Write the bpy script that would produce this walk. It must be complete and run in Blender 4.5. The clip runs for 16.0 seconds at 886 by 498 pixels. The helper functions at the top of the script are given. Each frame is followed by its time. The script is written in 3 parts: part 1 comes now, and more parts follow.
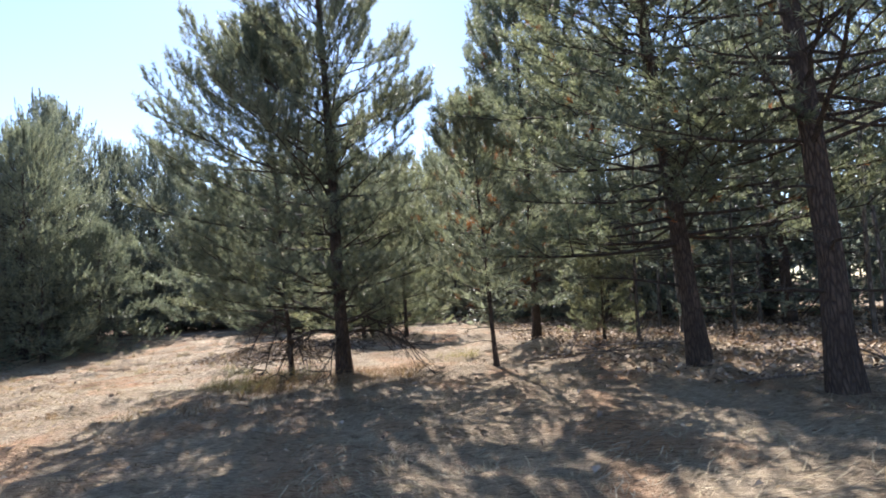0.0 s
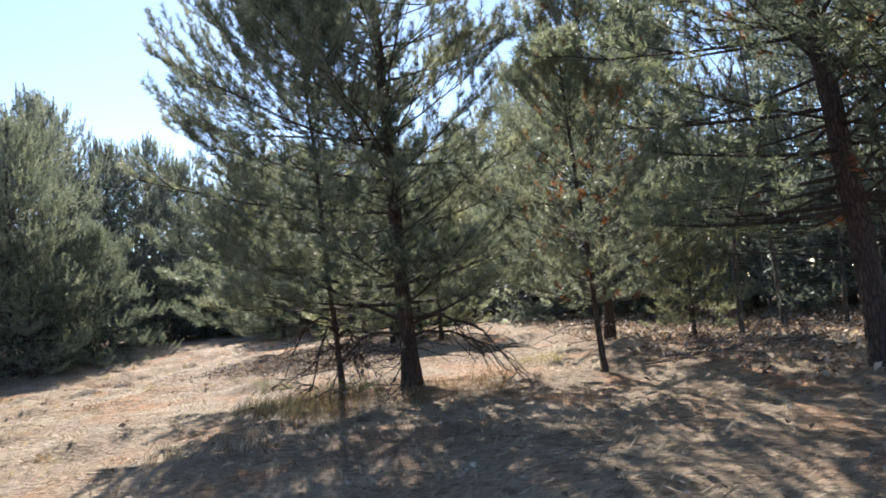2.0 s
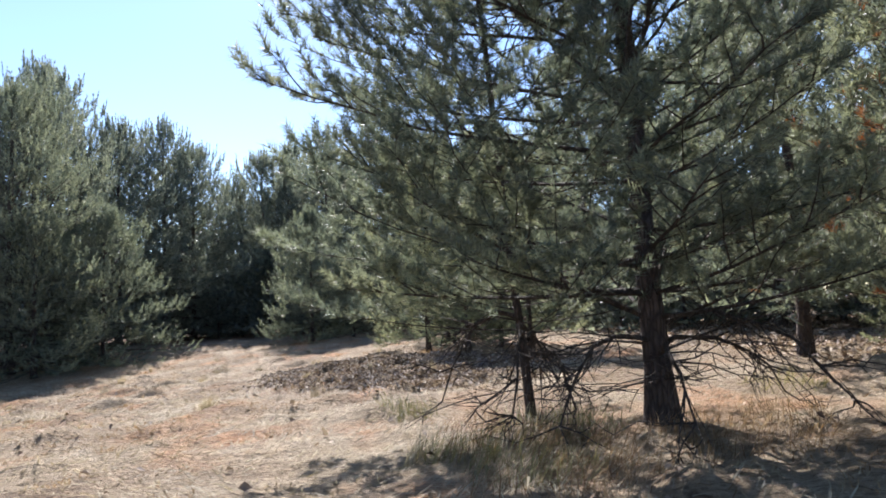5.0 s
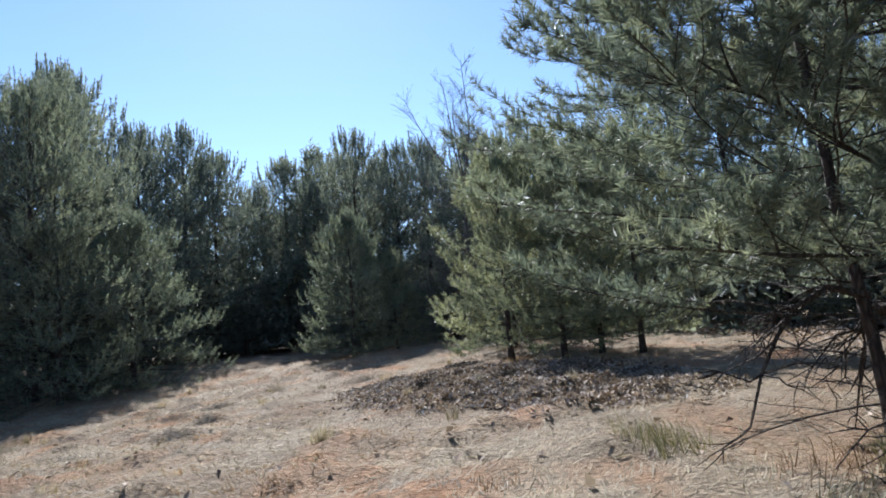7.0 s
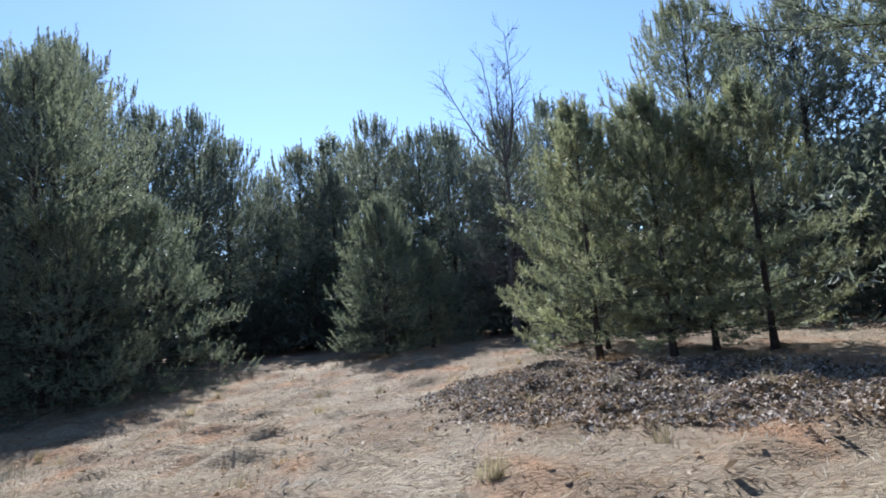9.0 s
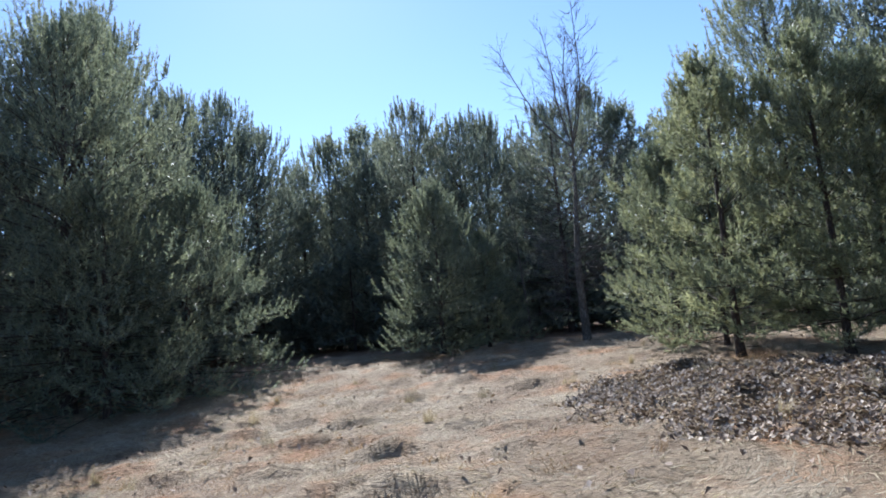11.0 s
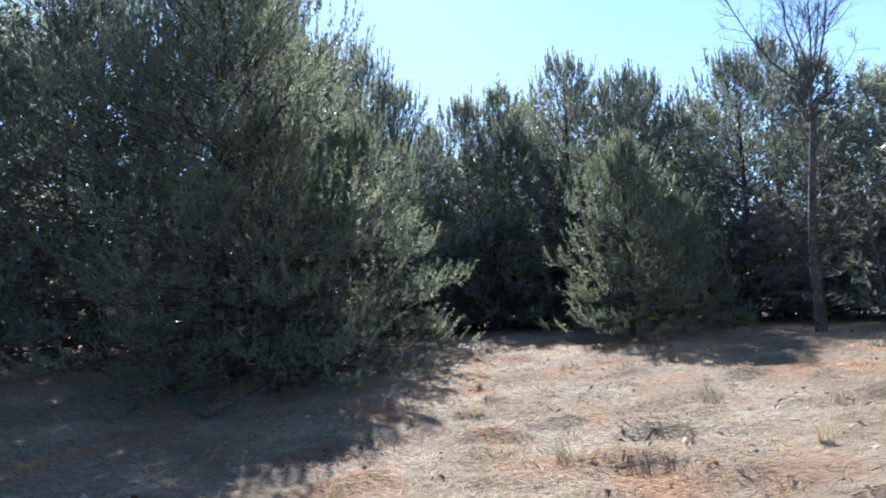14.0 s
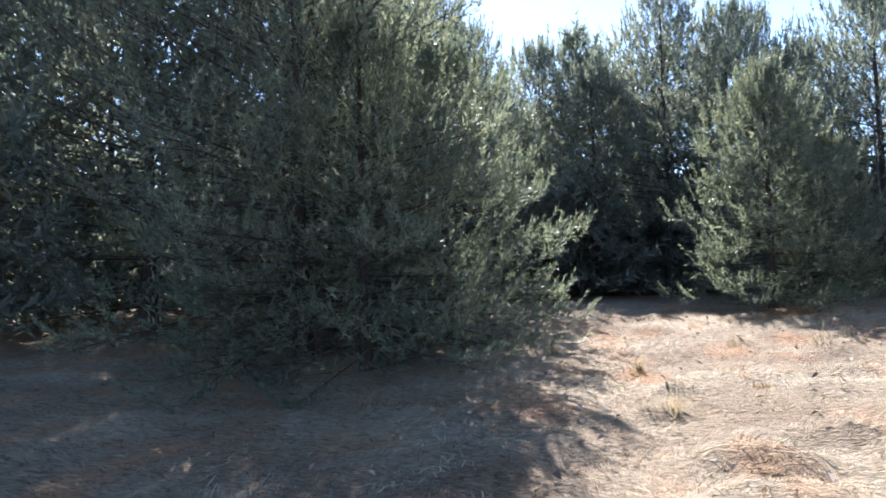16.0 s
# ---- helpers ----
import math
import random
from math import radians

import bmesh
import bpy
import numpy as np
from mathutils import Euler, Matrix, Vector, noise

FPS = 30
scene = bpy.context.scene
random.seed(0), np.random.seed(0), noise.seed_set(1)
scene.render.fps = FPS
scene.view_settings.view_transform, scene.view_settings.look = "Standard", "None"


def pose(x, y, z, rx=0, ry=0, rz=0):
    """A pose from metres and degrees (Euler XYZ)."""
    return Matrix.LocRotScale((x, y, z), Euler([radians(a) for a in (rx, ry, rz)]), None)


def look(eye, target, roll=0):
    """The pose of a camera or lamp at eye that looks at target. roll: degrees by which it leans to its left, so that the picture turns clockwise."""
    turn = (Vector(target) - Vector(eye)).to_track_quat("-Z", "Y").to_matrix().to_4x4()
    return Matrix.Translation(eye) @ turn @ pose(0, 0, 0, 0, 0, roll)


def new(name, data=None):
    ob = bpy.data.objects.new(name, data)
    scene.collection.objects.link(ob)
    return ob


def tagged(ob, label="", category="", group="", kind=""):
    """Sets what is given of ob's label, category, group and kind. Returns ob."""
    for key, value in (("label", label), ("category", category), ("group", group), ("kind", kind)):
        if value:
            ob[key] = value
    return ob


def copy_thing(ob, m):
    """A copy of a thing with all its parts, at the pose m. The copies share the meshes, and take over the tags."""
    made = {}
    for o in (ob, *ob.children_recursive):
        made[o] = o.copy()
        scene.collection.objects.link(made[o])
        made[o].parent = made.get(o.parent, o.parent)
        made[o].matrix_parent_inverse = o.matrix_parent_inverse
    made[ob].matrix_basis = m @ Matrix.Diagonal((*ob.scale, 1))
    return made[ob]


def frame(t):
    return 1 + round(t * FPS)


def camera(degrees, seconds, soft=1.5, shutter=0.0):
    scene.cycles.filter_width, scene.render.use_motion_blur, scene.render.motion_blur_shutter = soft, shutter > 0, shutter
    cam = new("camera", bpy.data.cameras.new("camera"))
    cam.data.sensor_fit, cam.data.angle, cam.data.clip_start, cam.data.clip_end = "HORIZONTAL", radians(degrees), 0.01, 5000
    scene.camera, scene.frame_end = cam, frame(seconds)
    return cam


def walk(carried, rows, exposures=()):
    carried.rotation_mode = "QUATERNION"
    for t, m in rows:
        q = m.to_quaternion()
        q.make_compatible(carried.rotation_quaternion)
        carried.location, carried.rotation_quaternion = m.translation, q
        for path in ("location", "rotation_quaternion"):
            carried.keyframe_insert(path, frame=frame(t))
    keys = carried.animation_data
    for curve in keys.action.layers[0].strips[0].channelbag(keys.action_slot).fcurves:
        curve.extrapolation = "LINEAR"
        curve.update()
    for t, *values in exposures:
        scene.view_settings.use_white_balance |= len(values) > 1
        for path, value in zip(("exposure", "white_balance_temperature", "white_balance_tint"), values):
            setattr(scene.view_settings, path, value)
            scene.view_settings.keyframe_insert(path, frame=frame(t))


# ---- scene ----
cam = camera(71.1, 16.0, soft=1.8)
METRES, EYE, TILT, LEAN, TURN = 23.1, 1.62, 0.0, 0.0, 0.0
ROWS = [
    (0.0, 0.0, 0.0, 0.0, 0.26, 4.68, 3.23),
    (0.5, -0.0137, 0.0216, -0.0007, 0.38, 4.75, 4.63),
    (1.0, -0.0274, 0.0466, -0.0001, 0.1, 4.76, 4.7),
    (1.5, -0.043, 0.0705, -0.0021, -0.05, 4.81, 4.69),
    (2.0, -0.0595, 0.0951, -0.0019, -0.32, 4.81, 4.72),
    (2.5, -0.077, 0.1188, -0.0024, -0.45, 4.77, 4.76),
    (3.0, -0.0953, 0.1429, -0.0042, -1.14, 4.88, 2.7),
    (3.5, -0.1128, 0.1651, -0.0047, -1.21, 4.94, 1.37),
    (4.0, -0.1305, 0.185, -0.0047, -0.61, 5.31, 1.44),
    (4.5, -0.1484, 0.2085, -0.0033, -0.76, 5.4, 2.14),
    (7.0, -0.2534, 0.3285, -0.0067, -0.42, 6.64, 4.76),
    (7.5, -0.2735, 0.3537, -0.0063, -0.45, 6.7, 4.8),
    (8.0, -0.2919, 0.3781, -0.0078, -0.54, 6.67, 4.85),
    (8.5, -0.3105, 0.4031, -0.0072, -0.74, 6.62, 4.95),
    (11.0, -0.4181, 0.5198, -0.0089, -0.4, 6.91, 5.05),
    (11.5, -0.4421, 0.5419, -0.0118, 0.81, 7.02, 4.57),
    (12.0, -0.466, 0.5654, -0.0136, 3.25, 7.24, 3.0),
    (12.5, -0.4887, 0.5877, -0.0154, 5.07, 7.28, 2.13),
    (13.0, -0.5104, 0.6131, -0.0144, 6.44, 7.17, 2.19),
    (13.5, -0.5303, 0.6381, -0.0137, 7.16, 6.68, 2.11),
    (14.0, -0.5503, 0.6616, -0.0137, 7.55, 6.02, 2.21),
    (14.5, -0.5705, 0.6914, -0.0142, 7.45, 5.61, 2.36),
    (15.0, -0.5905, 0.7202, -0.0151, 8.21, 5.26, 2.43),
    (15.5, -0.6105, 0.7481, -0.016, 10.28, 3.98, 1.85),
    (16.0, -0.6316, 0.771, -0.0165, 11.3, 3.12, 1.81),
]
walk(cam, [(t, pose(0, 0, EYE, TILT, LEAN, TURN) @ pose(METRES * x, METRES * y, METRES * z, 90 + pitch, roll, yaw)) for t, x, y, z, yaw, pitch, roll in ROWS],
     exposures=[(0.0, 1.68, 6200, 17), (4.5, 1.58, 6050, 17), (7.0, 1.08, 5600, 13), (11.0, 1.18, 5500, 13), (13.5, 1.45, 5500, 14), (16.0, 2.1, 5800, 16)])

# ---- light ----
SUN_AZIMUTH, SUN_HEIGHT = radians(11.5), radians(40)   # to the left of +y, above the horizon
world = bpy.data.worlds.new("sky")
world.use_nodes = True
scene.world = world
wn = world.node_tree.nodes
sky = wn.new("ShaderNodeTexSky")
sky.sky_type = "NISHITA"
sky.sun_disc = False
sky.sun_elevation, sky.sun_rotation = SUN_HEIGHT, -SUN_AZIMUTH
sky.air_density, sky.dust_density, sky.ozone_density = 1.0, 0.08, 1.7
wn["Background"].inputs[1].default_value = 0.086
world.node_tree.links.new(sky.outputs[0], wn["Background"].inputs[0])
sun = new("sun", bpy.data.lights.new("sun", "SUN"))
sun.data.energy, sun.data.angle, sun.data.color = 5.0, radians(0.6), (1.0, 0.945, 0.86)
toward = Vector((-math.sin(SUN_AZIMUTH) * math.cos(SUN_HEIGHT), math.cos(SUN_AZIMUTH) * math.cos(SUN_HEIGHT), math.sin(SUN_HEIGHT)))
sun.matrix_world = look(toward * 60, (0, 0, 0))


# ---- materials ----
def material(name, rough=0.85):
    m = bpy.data.materials.new(name)
    m.use_nodes = True
    b = m.node_tree.nodes["Principled BSDF"]
    b.inputs["Roughness"].default_value = rough
    b.inputs["Specular IOR Level"].default_value = 0.25
    return m, m.node_tree.nodes, m.node_tree.links, b


def ramp(n, stops):
    r = n.new("ShaderNodeValToRGB")
    e = r.color_ramp.elements
    while len(e) < len(stops):
        e.new(0.5)
    for k, (p, c) in enumerate(stops):
        e[k].position, e[k].color = p, (*c, 1)
    return r


def noise_at(n, l, scale, detail=5, stretch=(1, 1, 1)):
    co, mp, nz = n.new("ShaderNodeTexCoord"), n.new("ShaderNodeMapping"), n.new("ShaderNodeTexNoise")
    mp.inputs["Scale"].default_value = stretch
    nz.inputs["Scale"].default_value, nz.inputs["Detail"].default_value = scale, detail
    l.new(co.outputs["Object"], mp.inputs[0])
    l.new(mp.outputs[0], nz.inputs[0])
    return nz.outputs[0]


def mixed(n, l, a, b, fac, how="MIX"):
    m = n.new("ShaderNodeMix")
    m.data_type, m.blend_type = "RGBA", how
    for socket, v in ((m.inputs[0], fac), (m.inputs[6], a), (m.inputs[7], b)):
        if hasattr(v, "is_output"):
            l.new(v, socket)
        else:
            socket.default_value = v if isinstance(v, float) else (*v, 1)
    return m.outputs[2]


def bump(n, l, b, height, strength, distance):
    bp = n.new("ShaderNodeBump")
    bp.inputs["Strength"].default_value, bp.inputs["Distance"].default_value = strength, distance
    l.new(height, bp.inputs["Height"])
    l.new(bp.outputs[0], b.inputs["Normal"])


def leafy(name, dark, mid, light, through_light, gloss=0.5, shine=0.5):
    """Thin leaves: a body colour that varies from leaf to leaf, and light that comes through."""
    m, n, l, b = material(name, gloss)
    b.inputs["Specular IOR Level"].default_value = shine
    geo = n.new("ShaderNodeNewGeometry")
    r = ramp(n, [(0.0, dark), (0.55, mid), (1.0, light)])
    l.new(geo.outputs["Random Per Island"], r.inputs[0])
    patch = ramp(n, [(0.35, (0.75, 0.78, 0.8)), (0.65, (1.15, 1.12, 1.0))])
    l.new(noise_at(n, l, 1.3, 2), patch.inputs[0])
    each = n.new("ShaderNodeObjectInfo")
    own = ramp(n, [(0.0, (0.85, 0.88, 0.9)), (1.0, (1.15, 1.1, 1.02))])
    l.new(each.outputs["Random"], own.inputs[0])
    col = mixed(n, l, mixed(n, l, r.outputs[0], patch.outputs[0], 1.0, "MULTIPLY"), own.outputs[0], 1.0, "MULTIPLY")
    l.new(col, b.inputs["Base Color"])
    tr, mx = n.new("ShaderNodeBsdfTranslucent"), n.new("ShaderNodeMixShader")
    l.new(mixed(n, l, col, (1.1, 1.1, 0.92), 1.0, "MULTIPLY"), tr.inputs[0])
    mx.inputs[0].default_value = through_light
    l.new(b.outputs[0], mx.inputs[1])
    l.new(tr.outputs[0], mx.inputs[2])
    l.new(mx.outputs[0], n["Material Output"].inputs[0])
    return m


def bark_material(name, low, high, seam, size):
    m, n, l, b = material(name, 0.9)
    big = noise_at(n, l, 2.2, 4)
    plates = n.new("ShaderNodeTexVoronoi")
    co, mp = n.new("ShaderNodeTexCoord"), n.new("ShaderNodeMapping")
    mp.inputs["Scale"].default_value = (1, 1, 0.22)
    plates.feature, plates.inputs["Scale"].default_value = "DISTANCE_TO_EDGE", size
    l.new(co.outputs["Object"], mp.inputs[0])
    l.new(mp.outputs[0], plates.inputs["Vector"])
    tone = ramp(n, [(0.3, low), (0.7, high)])
    l.new(big, tone.inputs[0])
    crack = ramp(n, [(0.0, (0, 0, 0)), (0.25, (1, 1, 1))])
    l.new(plates.outputs["Distance"], crack.inputs[0])
    fine = ramp(n, [(0.3, (0.7, 0.7, 0.7)), (0.7, (1.1, 1.1, 1.1))])
    l.new(noise_at(n, l, 45, 4, (1, 1, 0.4)), fine.inputs[0])
    col = mixed(n, l, mixed(n, l, seam, tone.outputs[0], crack.outputs[0]), fine.outputs[0], 1.0, "MULTIPLY")
    l.new(col, b.inputs["Base Color"])
    bump(n, l, b, crack.outputs[0], 0.8, 0.02)
    return m


NEEDLES = leafy("pine_needles", (0.118, 0.138, 0.114), (0.2, 0.228, 0.178), (0.29, 0.316, 0.23), 0.5, 0.5, 0.45)
NEEDLES_YOUNG = leafy("young_pine_needles", (0.13, 0.153, 0.107), (0.22, 0.245, 0.17), (0.315, 0.335, 0.225), 0.5, 0.5, 0.45)
NEEDLES_FAR = leafy("bluish_pine_needles", (0.118, 0.136, 0.128), (0.197, 0.226, 0.198), (0.284, 0.31, 0.255), 0.5, 0.5, 0.45)
NEEDLES_DEAD = leafy("rusty_needles", (0.16, 0.06, 0.025), (0.26, 0.1, 0.04), (0.36, 0.17, 0.07), 0.4, 0.6)
STRAW = leafy("dry_grass", (0.25, 0.194, 0.126), (0.41, 0.34, 0.234), (0.58, 0.51, 0.385), 0.3, 0.7, 0.2)
STRAW_RUST = leafy("rusty_dry_grass", (0.15, 0.085, 0.045), (0.3, 0.188, 0.1), (0.45, 0.32, 0.195), 0.35, 0.7, 0.2)
GREEN_GRASS = leafy("faded_green_grass", (0.15, 0.14, 0.06), (0.25, 0.225, 0.095), (0.36, 0.31, 0.14), 0.35, 0.6)
LEAF_LITTER = leafy("dead_oak_leaves", (0.09, 0.062, 0.047), (0.27, 0.203, 0.16), (0.55, 0.47, 0.4), 0.15, 0.7, 0.2)
BARK = bark_material("pine_bark", (0.08, 0.06, 0.05), (0.14, 0.105, 0.083), (0.05, 0.038, 0.031), 24)
TWIG = bark_material("twig_bark", (0.07, 0.055, 0.045), (0.14, 0.11, 0.09), (0.05, 0.04, 0.03), 40)
GREY_BARK = bark_material("grey_bark", (0.14, 0.125, 0.11), (0.27, 0.245, 0.215), (0.08, 0.07, 0.06), 18)
DEADWOOD = bark_material("weathered_deadwood", (0.22, 0.18, 0.15), (0.4, 0.34, 0.28), (0.12, 0.09, 0.075), 30)


def ground_material():
    m, n, l, b = material("dry_meadow_soil", 0.95)
    wide = ramp(n, [(0.3, (0.29, 0.209, 0.134)), (0.5, (0.4, 0.317, 0.213)), (0.7, (0.51, 0.43, 0.308))])
    l.new(noise_at(n, l, 0.55, 6), wide.inputs[0])
    straw = noise_at(n, l, 7, 9, (1, 2.6, 1))
    straw.node.inputs["Distortion"].default_value = 1.6
    mat = ramp(n, [(0.32, (0.5, 0.47, 0.44)), (0.47, (0.92, 0.9, 0.88)), (0.7, (1.35, 1.33, 1.3))])
    l.new(straw, mat.inputs[0])
    fibre = noise_at(n, l, 38, 6, (1, 3.5, 1))
    fibre.node.inputs["Distortion"].default_value = 2.5
    fine = ramp(n, [(0.33, (0.62, 0.6, 0.58)), (0.66, (1.25, 1.25, 1.25))])
    l.new(fibre, fine.inputs[0])
    rust = ramp(n, [(0.52, (0, 0, 0)), (0.7, (1, 1, 1))])
    l.new(noise_at(n, l, 0.9, 4, (1.0, 0.6, 1)), rust.inputs[0])
    col = mixed(n, l, wide.outputs[0], (0.48, 0.285, 0.155), rust.outputs[0])
    # floor beyond the meadow coloured dark brown: fallen needles plus the wood's shade, painted in
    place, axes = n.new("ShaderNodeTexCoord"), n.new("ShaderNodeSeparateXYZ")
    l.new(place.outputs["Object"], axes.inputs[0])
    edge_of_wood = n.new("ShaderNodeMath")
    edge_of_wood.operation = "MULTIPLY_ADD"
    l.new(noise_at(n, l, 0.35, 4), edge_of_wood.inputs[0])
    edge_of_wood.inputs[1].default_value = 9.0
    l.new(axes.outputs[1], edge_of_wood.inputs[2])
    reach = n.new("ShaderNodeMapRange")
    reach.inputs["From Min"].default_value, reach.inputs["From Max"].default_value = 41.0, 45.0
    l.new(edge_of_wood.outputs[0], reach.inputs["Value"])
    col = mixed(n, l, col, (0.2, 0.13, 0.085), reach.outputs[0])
    col = mixed(n, l, col, mat.outputs[0], 1.0, "MULTIPLY")
    l.new(mixed(n, l, col, fine.outputs[0], 1.0, "MULTIPLY"), b.inputs["Base Color"])
    both = n.new("ShaderNodeMath")
    both.operation = "MULTIPLY_ADD"
    l.new(fibre, both.inputs[0])
    both.inputs[1].default_value = 0.35
    l.new(straw, both.inputs[2])
    bump(n, l, b, both.outputs[0], 1.0, 0.12)
    return m


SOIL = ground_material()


# ---- building helpers ----
K = 1.08          # plan units to metres


def land(x, y):
    """Height of the ground, in metres."""
    x, y = x / K, y / K
    z = 0.443 + 0.035 * np.tanh(x / 12) - 0.497 * np.exp(-((x + 2) / 9) ** 2 - ((y + 2) / 8) ** 2)
    return K * (z - 0.725 * np.exp(-((x + 15) / 9) ** 2 - ((y - 20) / 10) ** 2))


class Soup:
    """Gathers triangles and quads for one mesh."""

    def __init__(self):
        self.verts, self.tris, self.quads, self.count = [], [], [], 0

    def add(self, verts, tris=None, quads=None):
        if tris is not None and len(tris):
            self.tris.append(np.asarray(tris, int) + self.count)
        if quads is not None and len(quads):
            self.quads.append(np.asarray(quads, int) + self.count)
        self.verts.append(np.asarray(verts, float))
        self.count += len(verts)

    def mesh(self, name, *mats, smooth=False):
        me = bpy.data.meshes.new(name)
        v = np.concatenate(self.verts)
        t = np.concatenate(self.tris) if self.tris else np.zeros((0, 3), int)
        q = np.concatenate(self.quads) if self.quads else np.zeros((0, 4), int)
        me.vertices.add(len(v))
        me.vertices.foreach_set("co", v.ravel())
        me.loops.add(t.size + q.size)
        me.loops.foreach_set("vertex_index", np.concatenate([t.ravel(), q.ravel()]))
        me.polygons.add(len(t) + len(q))
        starts = np.concatenate([np.arange(len(t)) * 3, t.size + np.arange(len(q)) * 4])
        me.polygons.foreach_set("loop_start", starts)
        me.polygons.foreach_set("use_smooth", np.full(len(starts), smooth))
        me.update(calc_edges=True)
        me.validate()
        for m in mats:
            me.materials.append(m)
        return me


def part(name, soup, mat, parent, label="", smooth=False):
    ob = new(name, soup.mesh(name, mat, smooth=smooth))
    ob.parent = parent
    return tagged(ob, label)


def tube(soup, pts, radii, sides=5, rough=0.0, rng=None):
    pts = np.asarray(pts, float)
    n = len(pts)
    d = np.gradient(pts, axis=0)
    d /= np.linalg.norm(d, axis=1)[:, None] + 1e-9
    ref = np.array([0.31, 0.2, 0.93]) if abs(d[0][2]) < 0.8 else np.array([0.95, 0.3, 0.05])
    u = np.cross(d, ref)
    u /= np.linalg.norm(u, axis=1)[:, None] + 1e-9
    w = np.cross(d, u)
    a = np.arange(sides) * 2 * np.pi / sides
    ring = u[:, None] * np.cos(a)[None, :, None] + w[:, None] * np.sin(a)[None, :, None]
    r = np.asarray(radii, float)[:, None, None] * np.ones((n, sides, 1))
    if rough and rng is not None:
        r = r * (1 + rough * rng.uniform(-1, 1, (n, sides, 1)))
    v = (pts[:, None] + ring * r).reshape(-1, 3)
    i, j = np.meshgrid(np.arange(n - 1), np.arange(sides), indexing="ij")
    a0, a1 = i * sides + j, i * sides + (j + 1) % sides
    soup.add(v, quads=np.stack([a0, a1, a1 + sides, a0 + sides], -1).reshape(-1, 4))


def unit(v):
    return v / (np.linalg.norm(v, axis=-1, keepdims=True) + 1e-9)


def brush(soup, shoots, per, length, width, rng, spread=(0.55, 1.1)):
    """Needles all round the given shoots (place, direction, length): thin triangles."""
    p = np.array([s[0] for s in shoots])
    d = unit(np.array([s[1] for s in shoots]))
    ln = np.array([s[2] for s in shoots])
    n = len(p)
    u = unit(np.cross(d, unit(rng.normal(size=(n, 3)))))
    w = np.cross(d, u)
    along, a, tilt = rng.uniform(0, 1, (n, per, 1)), rng.uniform(0, 2 * np.pi, (n, per, 1)), rng.uniform(*spread, (n, per, 1))
    out = u[:, None] * np.cos(a) + w[:, None] * np.sin(a)
    way = d[:, None] * np.cos(tilt) + out * np.sin(tilt)
    base = p[:, None] + d[:, None] * along * ln[:, None, None]
    tip = base + way * length * rng.uniform(0.75, 1.2, (n, per, 1))
    side = unit(np.cross(way, rng.normal(size=(n, per, 3)))) * width / 2
    v = np.stack([base - side, base + side, tip], 2).reshape(-1, 3)
    soup.add(v, tris=np.arange(len(v)).reshape(-1, 3))


def heading(az, el):
    return np.array([math.cos(az) * math.cos(el), math.sin(az) * math.cos(el), math.sin(el)])


